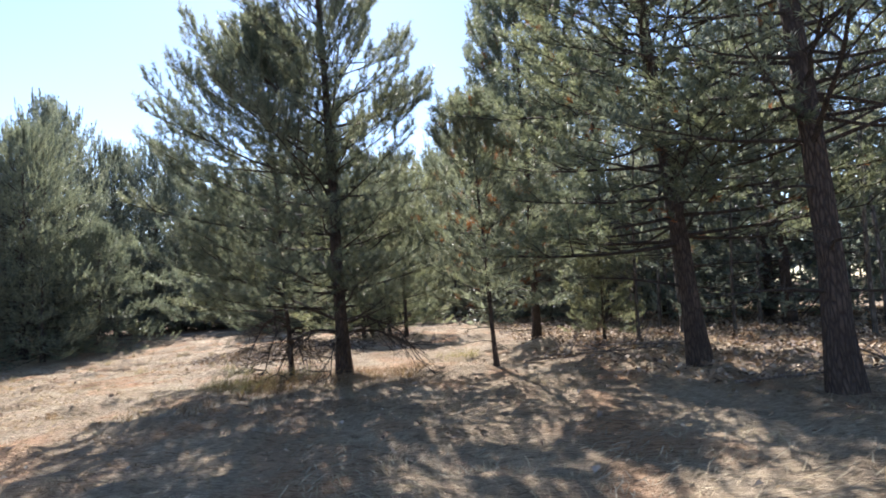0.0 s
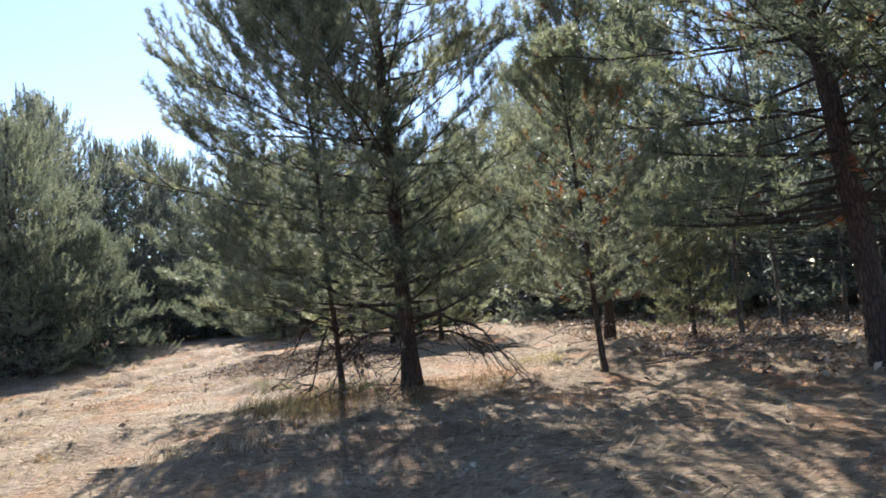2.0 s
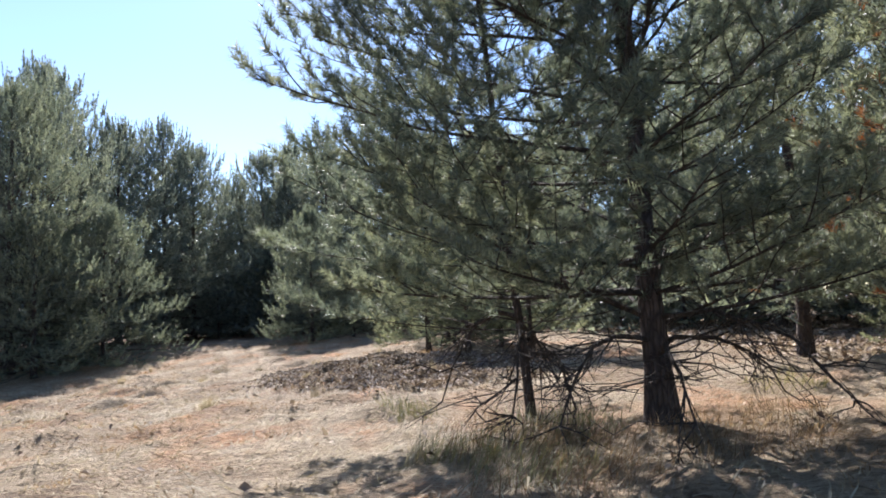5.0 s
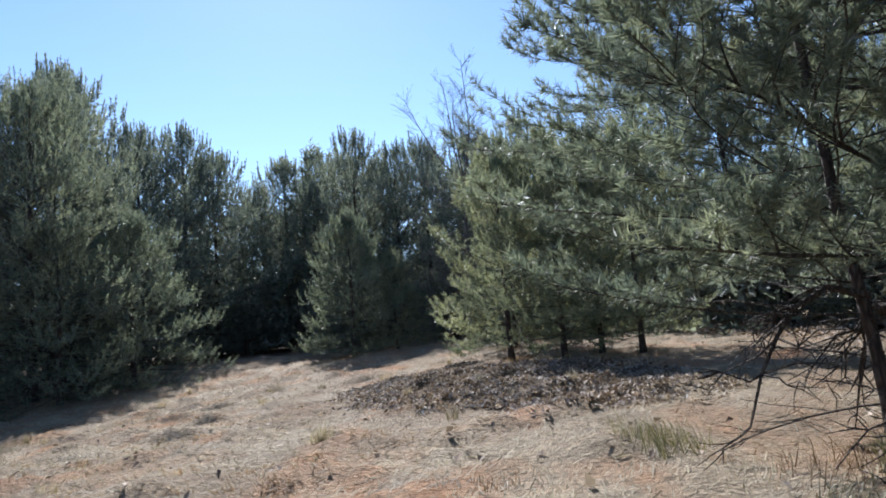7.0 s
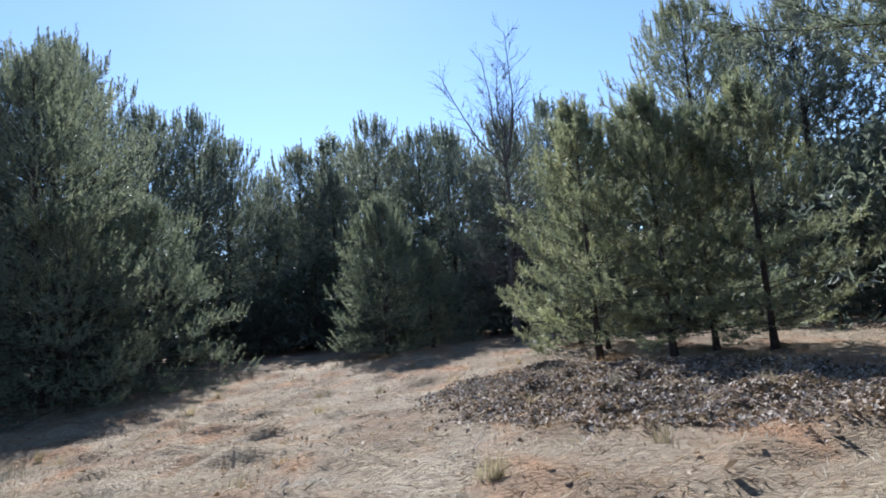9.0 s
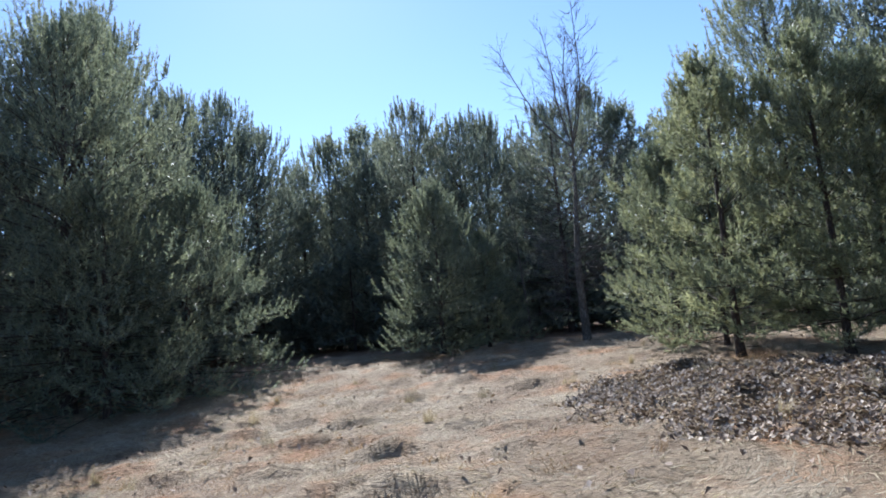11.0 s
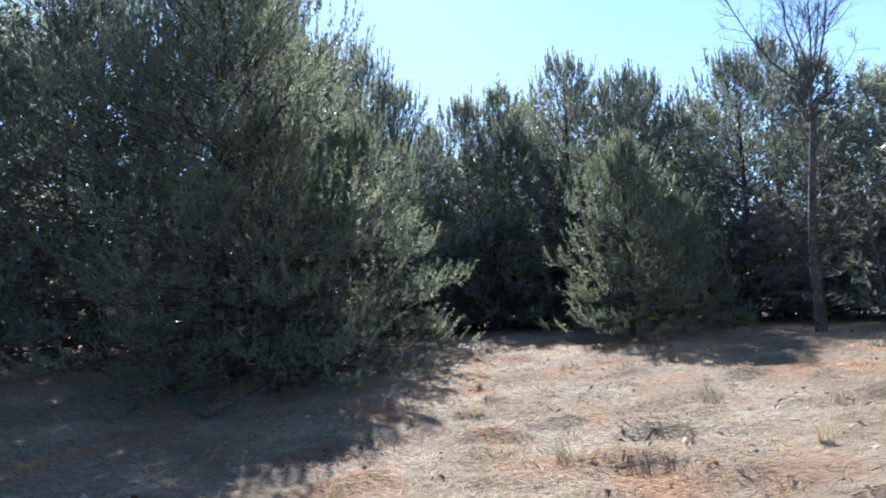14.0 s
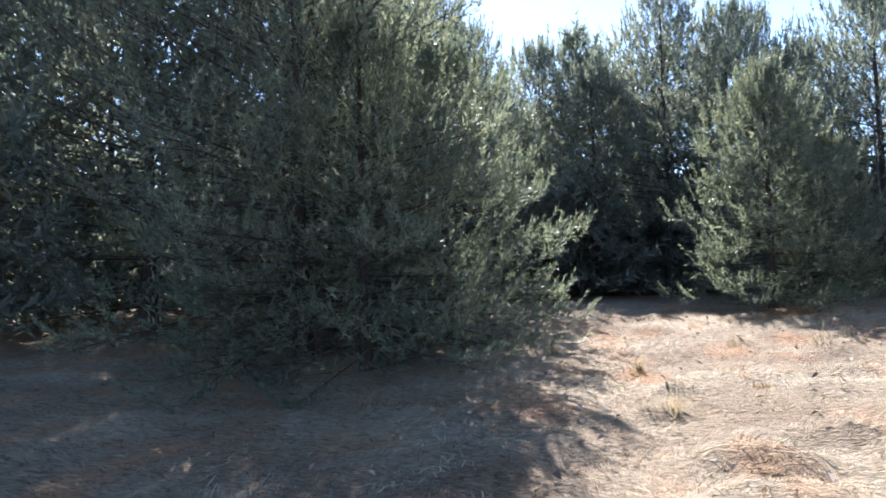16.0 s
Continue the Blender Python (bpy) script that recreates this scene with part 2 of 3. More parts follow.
def pine(name, seed, height, crown, radius, girth, label, step=0.42, sec=0.24, shoot=0.14, per=24, length=0.085, width=0.006,
         shoot_len=0.14, needles=None, lean=(0.0, 0.0), dead=10, thin=1.0, top_thin=1.0, sides=9, rust=0, segs=4, split=False, droop=0.0, point=1.8, up=0.0, spread=(0.55, 1.1), inner=0.45,
         rise=0.0, low=0.8, core=0, tip_per=1.3, bias=(0.0, 0.0), vary=0.5):
    """A pine at the origin: trunk, limbs and a crown of needle shoots; crown: height of its lowest living boughs."""
    rng = np.random.default_rng(seed)
    tree = tagged(new(name), label, "pine tree")
    trunk, limbs, shoots, tips, brown, boughs = Soup(), Soup(), [], [], [], []
    hs = np.linspace(-0.12, height, 16)
    wob = np.cumsum(rng.normal(0, 0.012 * height / 9, (16, 2)), axis=0)
    wob -= wob[1]
    axis = np.stack([wob[:, 0] + lean[0] * hs, wob[:, 1] + lean[1] * hs, hs], 1)
    taper = girth * np.clip(1 - hs / height, 0, 1) ** 0.8 + 0.012
    taper[0] *= 1.5
    taper[1] *= 1.12
    tube(trunk, axis, taper, sides, 0.07, rng)

    def centre(h):
        return np.array([np.interp(h, hs, axis[:, 0]), np.interp(h, hs, axis[:, 1]), h])

    def twig(limbs, p, d, ln, r):
        nseg = segs
        pts = [p + d * ln * k / nseg + np.array([0, 0, 0.1 * ln * (k / nseg) ** 2]) + rng.normal(0, 0.02 * ln, 3) * (k > 0) for k in range(nseg + 1)]
        tube(limbs, pts, np.linspace(r, 0.003, nseg + 1), 3)
        return pts

    h = crown * 0.45
    while h < height - 0.25:
        u = (h - crown) / (height - crown)
        live = u >= 0
        many = rng.integers(4, 7) if live else rng.integers(1, 4)
        spin = rng.uniform(0, 6.28)
        for b in range(many):
            if not live and rng.random() > dead / 10:
                continue
            uu = max(u, 0)
            shape = min(1.0, low + 0.8 * uu) * (1 - uu ** point) ** 0.85 + 0.04
            az = spin + b * 6.283 / many + rng.normal(0, 0.25)
            ln = radius * shape * rng.uniform(1.15 - vary, 1.15) * (1 if live else rng.uniform(0.25, 0.6)) * (1 + bias[1] * math.cos(az - bias[0]))
            e0 = -0.06 - droop * (1 - uu) + rise * (1 - 0.5 * uu) + 0.95 * uu ** 1.5 + rng.normal(0, 0.1 + 0.25 * rise)
            if split:
                limbs = Soup()
                boughs.append(limbs)
            lift = up * (0.3 + 0.7 * uu)
            e1 = e0 + rng.uniform(0.1, 0.3) + 0.35 * uu if live else e0 - rng.uniform(0.1, 0.5)
            p, pts, ways = centre(h + rng.normal(0, 0.06)), [], []
            nseg = 7
            for k in range(nseg + 1):
                pts.append(p)
                w = heading(az + rng.normal(0, 0.1), e0 + (e1 - e0) * k / nseg)
                ways.append(w)
                p = p + w * ln / nseg
            r0 = max(0.008, girth * 0.26 * (0.4 + 0.6 * ln / radius) * (1 - 0.6 * uu))
            tube(limbs, pts[::1 if segs > 2 else 7], np.linspace(r0, 0.004, nseg + 1)[::1 if segs > 2 else 7], 4 if segs > 2 else 3)
            if live and (thin * (top_thin if uu > 0.5 else 1.0)) < rng.random():
                continue
            s, flip = (0.28 if live else 0.3) * ln, 1
            while s < ln * 0.97:
                f = s / ln * nseg
                k = min(int(f), nseg - 1)
                q = pts[k] + (pts[k + 1] - pts[k]) * (f - k)
                flip = -flip
                a2, e2 = az + flip * rng.uniform(0.5, 1.05), e0 + (e1 - e0) * s / ln + rng.normal(0.12, 0.15)
                d = heading(a2, e2)
                l2 = (0.46 * (ln - s) + 0.16) * rng.uniform(0.7, 1.25)
                sub = twig(limbs, q, d, l2, r0 * 0.35)
                if live:
                    t = inner * l2
                    side = 1
                    while t < l2:
                        side = -side
                        f2 = min(t / l2, 0.999) * segs
                        k2 = int(f2)
                        c = sub[k2] + (sub[k2 + 1] - sub[k2]) * (f2 - k2)
                        sd = heading(a2 + side * rng.uniform(0.3, 0.9), (1 - 0.45 * lift) * (e2 + rng.uniform(-0.05, 0.6)) + 0.45 * lift * rng.uniform(0.7, 1.45))
                        (brown if rng.random() < rust * (1 - s / ln) else shoots).append((c, sd, shoot_len * (1 - 0.4 * lift) * rng.uniform(0.7, 1.3)))
                        t += min(shoot, 1.2 * l2 * max(shoot, 0.2)) * rng.uniform(0.7, 1.3)
                    tips.append((sub[-1], unit(d + np.array([0, 0, 0.5 + 1.3 * uu + 1.2 * lift])), shoot_len * rng.uniform(1, 1.5 + 0.4 * uu)))
                elif rng.random() < 0.6:
                    twig(limbs, sub[segs // 2], heading(a2 + rng.normal(0, 0.8), e2 - 0.2), l2 * 0.5, r0 * 0.2)
                s += min(sec, (0.5 * ln + 0.12) * sec) * rng.uniform(0.7, 1.3)
            if live:
                for s in np.arange(0.6 * ln, ln, shoot):
                    f = min(s / ln * nseg, nseg - 0.001)
                    k = int(f)
                    shoots.append((pts[k] + (pts[k + 1] - pts[k]) * (f - k), unit(ways[k] + rng.normal(0, 0.4, 3) + [0, 0, 0.3]), shoot_len))
                tips.append((pts[-1], unit(ways[-1] + np.array([0, 0, 0.6 + 1.5 * uu + 1.2 * lift])), shoot_len * 1.9))
        h += step * rng.uniform(0.8, 1.2) * (1 - 0.4 * max(u, 0))
    for h in np.arange(0.78 * height, height - 0.1, 1.2 * shoot):
        shoots.append((centre(h), heading(rng.uniform(0, 6.28), rng.uniform(0.5, 1.2)), shoot_len * 1.2))
    top = centre(height - 0.02)
    tips.append((top, np.array([0.02, 0, 1.0]), shoot_len * 2.6))
    for k in range(5):
        tips.append((top - np.array([0, 0, 0.15]), heading(k * 1.26 + rng.uniform(0, 0.5), 0.9), shoot_len * 1.8))
    part("trunk", trunk, BARK, tree, "rough grey-brown bark", smooth=True)
    for wood in boughs or [limbs]:
        tagged(part("limb" if split else "branchwork", wood, TWIG, tree, "grey-brown bough with fine twigs"), kind="" if split else "stuff")
    green = Soup()
    brush(green, shoots, per, length, width, rng, (0.5, 1.15))
    brush(green, tips, int(per * tip_per), length, width, rng, spread)
    if core:                            # the older, closer foliage round the trunk
        u = rng.uniform(0.0, 0.93, core)
        reach = radius * np.minimum(1.0, low + 0.8 * u) * (1 - u ** point) ** 0.85 * np.sqrt(rng.uniform(0.02, 0.5, core))
        a = rng.uniform(0, 6.283, core)
        hc = 0.75 * crown + u * (height - 0.75 * crown)
        mid = np.stack([np.interp(hc, hs, axis[:, 0]) + reach * np.cos(a), np.interp(hc, hs, axis[:, 1]) + reach * np.sin(a), hc], 1)
        way = np.stack([np.cos(a), np.sin(a), rng.uniform(-0.2, 0.9, core)], 1)
        brush(green, list(zip(mid, way, np.full(core, 0.35))), 8, max(0.2, 1.3 * length), max(0.045, 1.3 * width), rng)
    part("crown", green, needles or NEEDLES, tree, "green needles in tufts")
    if brown:
        rusty = Soup()
        brush(rusty, brown, per, length, width, rng)
        part("dead_needles", rusty, NEEDLES_DEAD, tree, "rusty dead needles")
    return tree


def bare_tree(name, seed, height, girth, label, fork=0.6, leaders=5, low=24, reach=1.9, stems=1, fine=1.0):
    """A leafless deciduous tree: a straight trunk, upright leaders above its fork, level twiggy boughs below it."""
    rng = np.random.default_rng(seed)
    tree = tagged(new(name), label, "bare tree")
    wood, limbs = Soup(), Soup()

    def grow(soup, p, d, ln, r, wander, rise, n=6, sides=4):
        pts, w = [np.array(p, float)], np.array(d, float)
        for k in range(n):
            w = unit(w + rng.normal(0, wander, 3) + np.array([0, 0, rise]))
            pts.append(pts[-1] + w * ln / n)
        tube(soup, pts, np.linspace(r, max(r * 0.25, 0.004), n + 1), sides)
        return pts

    def twigs(pts, many, ln, r, depth, rise):
        n = len(pts) - 1
        for k in range(int(many * fine)):
            f = rng.uniform(0.2, 0.99) * n
            i = int(f)
            q = pts[i] + (pts[i + 1] - pts[i]) * (f - i)
            w = unit(pts[i + 1] - pts[i])
            side = unit(np.cross(w, rng.normal(size=3)))
            sub = grow(limbs, q, unit(w * 0.8 + side * rng.uniform(0.5, 1.0)), ln * rng.uniform(0.5, 1.3) * (1.15 - 0.7 * f / n), r, 0.16, rise, 4, 3)
            if depth:
                twigs(sub, 5, ln * 0.42, max(r * 0.6, 0.004), depth - 1, rise)

    for s in range(stems):
        h = height * fork * (1 if s == 0 else 0.8)
        foot = np.array([0.3 * s, 0.12 * s, -0.1])
        stem = grow(wood, foot, (0.03 * s, 0, 1), h, girth * (1 - 0.45 * s), 0.02, 0.05, 8, 8)
        for k in range(leaders if s == 0 else 2):
            a = k * 6.283 / leaders + rng.uniform(-0.4, 0.4)
            lead = grow(limbs, stem[-1], heading(a, rng.uniform(0.85, 1.35)), (height - h) * rng.uniform(0.7, 1.1), girth * 0.24, 0.08, 0.09, 7, 4)
            twigs(lead, 15, (height - h) * 0.34, girth * 0.06, 1, 0.08)
        for k in range(int(low * fine)):
            f = rng.uniform(0.12, 0.97) * 8
            i = int(f)
            q = stem[i] + (stem[i + 1] - stem[i]) * (f - i)
            bough = grow(limbs, q, heading(rng.uniform(0, 6.28), rng.uniform(0.0, 0.6)), reach * rng.uniform(0.5, 1.2), girth * 0.11, 0.12, -0.02 + 0.06 * f / 8, 6, 3)
            twigs(bough, 6, reach * 0.35, 0.007, 1, 0.0)
    part("trunk", wood, GREY_BARK, tree, "smooth grey-brown bark", smooth=True)
    tagged(part("branchwork", limbs, GREY_BARK, tree, "fine leafless twigs"), kind="stuff")
    return tree


def stand(tree, x, y, spin=0.0, lift=0.0):
    """Set a tree on the ground at plan place x, y."""
    x, y = x * K, y * K
    tree.matrix_basis = pose(x, y, float(land(x, y)) + lift, 0, 0, spin)
    return tree


def again(tree, x, y, spin=0.0, size=1.0, label="", group=""):
    x, y = x * K, y * K
    ob = copy_thing(tree, pose(x, y, float(land(x, y)), 0, 0, spin) @ Matrix.Diagonal((size, size, size, 1)))
    return tagged(ob, label, "", group)


# ---- ground ----
def ground_lines(lo, hi, step, far):
    mid = np.arange(lo, hi + step / 2, step)
    out = np.cumsum(step * 1.32 ** np.arange(1, 34))
    out = out[out < far]
    return np.concatenate([lo - out[::-1], mid, hi + out])


def tussocks(x, y, seed, many):
    """Uneven matted grass: low mounds and small hollows."""
    rng = np.random.default_rng(seed)
    z = np.zeros_like(x)
    for _ in range(many):
        cx, cy, r, h = rng.uniform(-24, 10), rng.uniform(1, 40), rng.uniform(0.22, 0.45), rng.uniform(-0.07, 0.1)
        near = (np.abs(x - cx) < 3 * r) & (np.abs(y - cy) < 3 * r)
        z[near] += h * np.exp(-((x[near] - cx) / r) ** 2 - ((y[near] - cy) / (0.6 * r)) ** 2)
    return z


def patchy(x, y, f):
    return np.sin(f * x + 1.3) * np.sin(f * 1.3 * y + 0.4) + 0.6 * np.sin(f * 2.3 * x - f * 1.9 * y) + 0.4 * np.sin(f * 4.1 * y + f * 3.3 * x)


HOLLOWS = [(-10.8, 17.9), (-11.3, 18.3), (-8.55, 19.15), (-9.9, 16.6), (-8.2, 18.6), (-9.8, 22.35), (-9.47, 22.6), (-10.27, 21.1), (-12.2, 21.2), (-12.3, 18.6), (-10.8, 19.8), (-9.55, 18.25), (-9.3, 16.2), (-7.4, 22.4)]


def surface(x, y):
    z = land(x, y) + tussocks(x, y, 3, 3000) + 0.16 * np.exp(-((x + 5.4) / 1.9) ** 2 - ((y - 19.9) / 1.5) ** 2)
    g = np.random.default_rng(19)
    spots = [(hx * K, hy * K, 1.0) for hx, hy in HOLLOWS]
    for _ in range(190):
        hy = g.uniform(9, 33)
        spots.append((g.uniform(-15.5, -3.0) - 0.12 * (hy - 18), hy, g.uniform(0.25, 0.55)))
    for hx, hy, k in spots:
        near = (np.abs(x - hx) < 1.1) & (np.abs(y - hy) < 0.7)
        xn, yn = x[near], y[near]
        z[near] += 0.13 * k * np.exp(-((xn - hx) / (0.4 * k + 0.05)) ** 2 - ((yn - hy - 0.18) / 0.2) ** 2)
        z[near] -= 0.085 * k * np.exp(-((xn - hx) / (0.32 * k + 0.05)) ** 2 - ((yn - hy + 0.1) / 0.17) ** 2)
    heap = np.exp(-((x + 5.0) / 2.2) ** 4 - ((y - 19.3) / 4.2) ** 4)
    return z + heap * 0.05 * patchy(x, y, 3.4)


gx, gy = ground_lines(-20, 8, 0.14, 1500), ground_lines(1, 36, 0.13, 1500)
GX, GY = np.meshgrid(gx, gy, indexing="ij")
GZ = surface(GX, GY)
fine = (np.abs(GX + 7.5) < 20) & (np.abs(GY - 20) < 22)
GZ[fine] += np.random.default_rng(9).normal(0, 0.009, int(fine.sum()))
soup = Soup()
ii, jj = np.meshgrid(np.arange(len(gx) - 1), np.arange(len(gy) - 1), indexing="ij")
a = ii * len(gy) + jj
soup.add(np.stack([GX, GY, GZ], -1).reshape(-1, 3), quads=np.stack([a, a + len(gy), a + len(gy) + 1, a + 1], -1).reshape(-1, 4))
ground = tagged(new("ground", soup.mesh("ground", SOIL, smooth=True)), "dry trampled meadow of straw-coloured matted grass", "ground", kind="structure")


def height_at(x, y):
    """Height of the ground sheet itself, between its vertices."""
    i = np.clip(np.searchsorted(gx, x) - 1, 0, len(gx) - 2)
    j = np.clip(np.searchsorted(gy, y) - 1, 0, len(gy) - 2)
    fx, fy = (x - gx[i]) / (gx[i + 1] - gx[i]), (y - gy[j]) / (gy[j + 1] - gy[j])
    return (GZ[i, j] * (1 - fx) * (1 - fy) + GZ[i + 1, j] * fx * (1 - fy) + GZ[i, j + 1] * (1 - fx) * fy + GZ[i + 1, j + 1] * fx * fy)


def swirl(x, y):
    return 1.3 * np.sin(0.9 * x + 0.4 * y) + 1.1 * np.sin(0.5 * x - 1.3 * y + 1.0) + 0.8 * np.sin(2.1 * x + 1.7 * y)


def blades(name, x, y, rng, length, width, rise, mat, label, category="grass"):
    """Grass that lies matted in swirls, or stands: thin bent blades as one mesh."""
    n = len(x)
    z = height_at(x, y)
    az = swirl(x, y) + rng.normal(0, 0.75, n)
    el = rng.uniform(*rise, n)
    ln = length * rng.uniform(0.5, 1.4, n)
    d = np.stack([np.cos(az) * np.cos(el), np.sin(az) * np.cos(el), np.sin(el)], 1)
    base = np.stack([x, y, z - 0.005], 1)
    side = np.stack([-np.sin(az), np.cos(az), rng.normal(0, 0.3, n)], 1) * width * rng.uniform(0.6, 1.4, (n, 1)) / 2
    mid = base + d * (ln * 0.55)[:, None]
    el2 = el - rng.uniform(0.1, 0.7, n)
    d2 = np.stack([np.cos(az + 0.3) * np.cos(el2), np.sin(az + 0.3) * np.cos(el2), np.sin(el2)], 1)
    tip = mid + d2 * (ln * 0.45)[:, None]
    tip[:, 2] = np.maximum(tip[:, 2], z + 0.004)
    v = np.stack([base - side, base + side, mid + side * 0.7, mid - side * 0.7, tip], 1).reshape(-1, 3)
    k = np.arange(n)[:, None] * 5
    s = Soup()
    s.add(v, tris=k + np.array([[3, 2, 4]]), quads=k + np.array([[0, 1, 2, 3]]))
    return tagged(new(name, s.mesh(name, mat)), label, category, kind="stuff")


def scatter(rng, n, x0, x1, y0, y1, keep=None):
    x, y = rng.uniform(x0, x1, n) * K, rng.uniform(y0, y1, n) * K
    if keep is not None:
        m = keep(x / K, y / K) > rng.uniform(0, 1, n)
        x, y = x[m], y[m]
    return x, y


# ---- trees ----
near_pine = stand(pine("pine_tree", 11, 9.2, 0.9, 2.85, 0.11, "tall dark green pine with low boughs beside the dry meadow", step=0.31, split=True,
                       lean=(-0.035, 0.0), dead=10, thin=0.98, per=44, length=0.095, width=0.0085, sec=0.18, shoot=0.12, segs=3, droop=0.0, point=2.3, rise=0.25, low=0.85, bias=(2.7, 0.15)), -1.7, 10.24)


def hanging_bough(tree, seed, spots):
    """Bare boughs low on a trunk that bend to the ground and break into sprays of dead twigs."""
    g = np.random.default_rng(seed)
    for az, z, reach, drop in spots:
        s = Soup()
        out = heading(az, 0)
        path = [np.array([0, 0, z]) + out * reach * f + np.array([0, 0, 0.12 * math.sin(3 * f) - drop * f ** 3]) + g.normal(0, 0.02, 3) for f in np.linspace(0.03, 1, 8)]
        tube(s, path, np.linspace(0.03, 0.008, 8), 5)
        for k in range(16):
            q = path[g.integers(2, 8)]
            d = unit(heading(az + g.normal(0, 1.0), g.uniform(-1.0, 0.2)))
            ln = min(g.uniform(0.3, 0.8), max(0.15, (q[2] - 0.02) / max(-d[2], 0.05)))
            sub = [q + d * ln * f + g.normal(0, 0.025, 3) * (f > 0) for f in (0, 0.33, 0.66, 1)]
            tube(s, sub, [0.009, 0.007, 0.005, 0.003], 4)
            for m in range(4):
                e = unit(d + g.normal(0, 0.7, 3))
                p = sub[g.integers(1, 4)]
                tube(s, [p, p + e * 0.1, p + e * 0.22 + g.normal(0, 0.02, 3)], [0.005, 0.004, 0.002], 3)
        part("limb", s, TWIG, tree, "dead bare bough that bends to the ground")


hanging_bough(near_pine, 17, ((3.6, 0.75, 1.2, 0.6), (0.2, 0.7, 1.3, 0.5), (5.9, 0.9, 1.5, 0.7), (4.6, 0.6, 0.9, 0.4)))
slender_pine = stand(pine("pine_sapling", 15, 6.6, 0.75, 2.85, 0.032, "slender pine with thin stem close beside a larger one", split=True, step=0.27,
                          per=40, length=0.095, width=0.0085, sec=0.18, shoot=0.12, segs=3, droop=0.0, point=2.4, lean=(-0.06, 0.02), rise=0.1, low=0.8, bias=(2.4, 0.08)), -2.72, 10.85)
hanging_bough(slender_pine, 18, ((3.0, 1.0, 0.9, 0.8), (1.2, 0.8, 0.7, 0.6), (4.4, 0.9, 0.8, 0.75), (5.3, 0.6, 0.6, 0.45)))
old_pine = stand(pine("pine_tree", 12, 11.5, 2.4, 3.5, 0.14, "large old pine with thick trunk and bare lower boughs", split=True,
                      lean=(-0.03, 0.02), dead=10, thin=0.9, per=17, length=0.11, width=0.017, sec=0.24, shoot=0.13, segs=3, droop=0.05, rise=0.12), 3.95, 6.3)
leaning_pine = stand(pine("pine_tree", 13, 9.5, 1.75, 3.5, 0.14, "leaning pine with green boughs over leaf-strewn ground", split=True, step=0.36,
                          lean=(-0.09, 0.0), dead=8, thin=1.0, per=22, length=0.11, width=0.016, sec=0.2, segs=3, needles=NEEDLES_YOUNG, rust=0.08, point=2.4, droop=0.08, rise=0.12), 3.49, 8.75)
sapling = stand(pine("pine_sapling", 14, 4.6, 0.9, 1.7, 0.03, "slender young pine with thin stem and rusty inner needles", split=True,
                     step=0.3, per=26, length=0.1, width=0.011, lean=(-0.05, 0), segs=3, needles=NEEDLES, rust=0.25, rise=0.2), 0.75, 10.0)
full_pine = stand(pine("pine_tree", 16, 9.4, 0.8, 2.6, 0.09, "full green pine with rusty inner needles at the wood's edge", step=0.34, sec=0.22, shoot=0.15, segs=2,
                       per=18, length=0.12, width=0.02, shoot_len=0.24, needles=NEEDLES, rust=0.1, point=3.0, rise=0.15, low=0.7, core=143, tip_per=2.0, up=0.35), 2.05, 14.4)

# young pines by the leaf-strewn patch
young = stand(pine("young_pine", 21, 5.4, 0.55, 2.15, 0.065, "young green pine with slim trunk beside heap of leaves", segs=2,
                   step=0.36, sec=0.23, shoot=0.16, per=13, length=0.13, width=0.022, shoot_len=0.27, needles=NEEDLES_YOUNG, droop=0.05, up=0.45, spread=(0.35, 0.9), tip_per=2.2, rise=0.12, point=2.0, thin=0.92, vary=0.65, inner=0.5), -3.75, 22.0)
tagged(young, group="young pines by the leaf patch")
for x, y, s, k in ((-2.75, 20.6, 40, 0.93), (-3.1, 26.3, 130, 0.9), (-2.95, 24.2, 200, 0.75), (-1.9, 20.7, 290, 0.85), (-1.3, 19.8, 15, 0.88), (3.4, 13.6, 160, 0.5)):
    again(young, x, y, s, k)
tall = stand(pine("tall_pine", 22, 12.4, 0.7, 3.9, 0.18, "tall full green pine behind young pines", step=0.44, sec=0.36, shoot=0.24, segs=2,
                  per=14, length=0.14, width=0.027, shoot_len=0.36, droop=0.12, point=3.6, up=0.7, spread=(0.3, 0.85), tip_per=2.6, core=275), 3.1, 31.5)

# small full pine that stands alone in the meadow, and its neighbour
small = stand(pine("small_pine", 31, 5.7, 0.15, 2.4, 0.08, "small bushy pine alone at the edge of the meadow", step=0.26, sec=0.21, shoot=0.16, segs=2,
                   per=13, length=0.1, width=0.023, shoot_len=0.34, needles=NEEDLES, point=1.9, droop=0.2, low=0.9, up=0.75, spread=(0.3, 0.8), inner=0.6, vary=0.6, tip_per=2.8, core=176), -8.85, 32.1)
again(small, -7.2, 33.2, 100, 0.72, "smaller bushy pine close behind another")

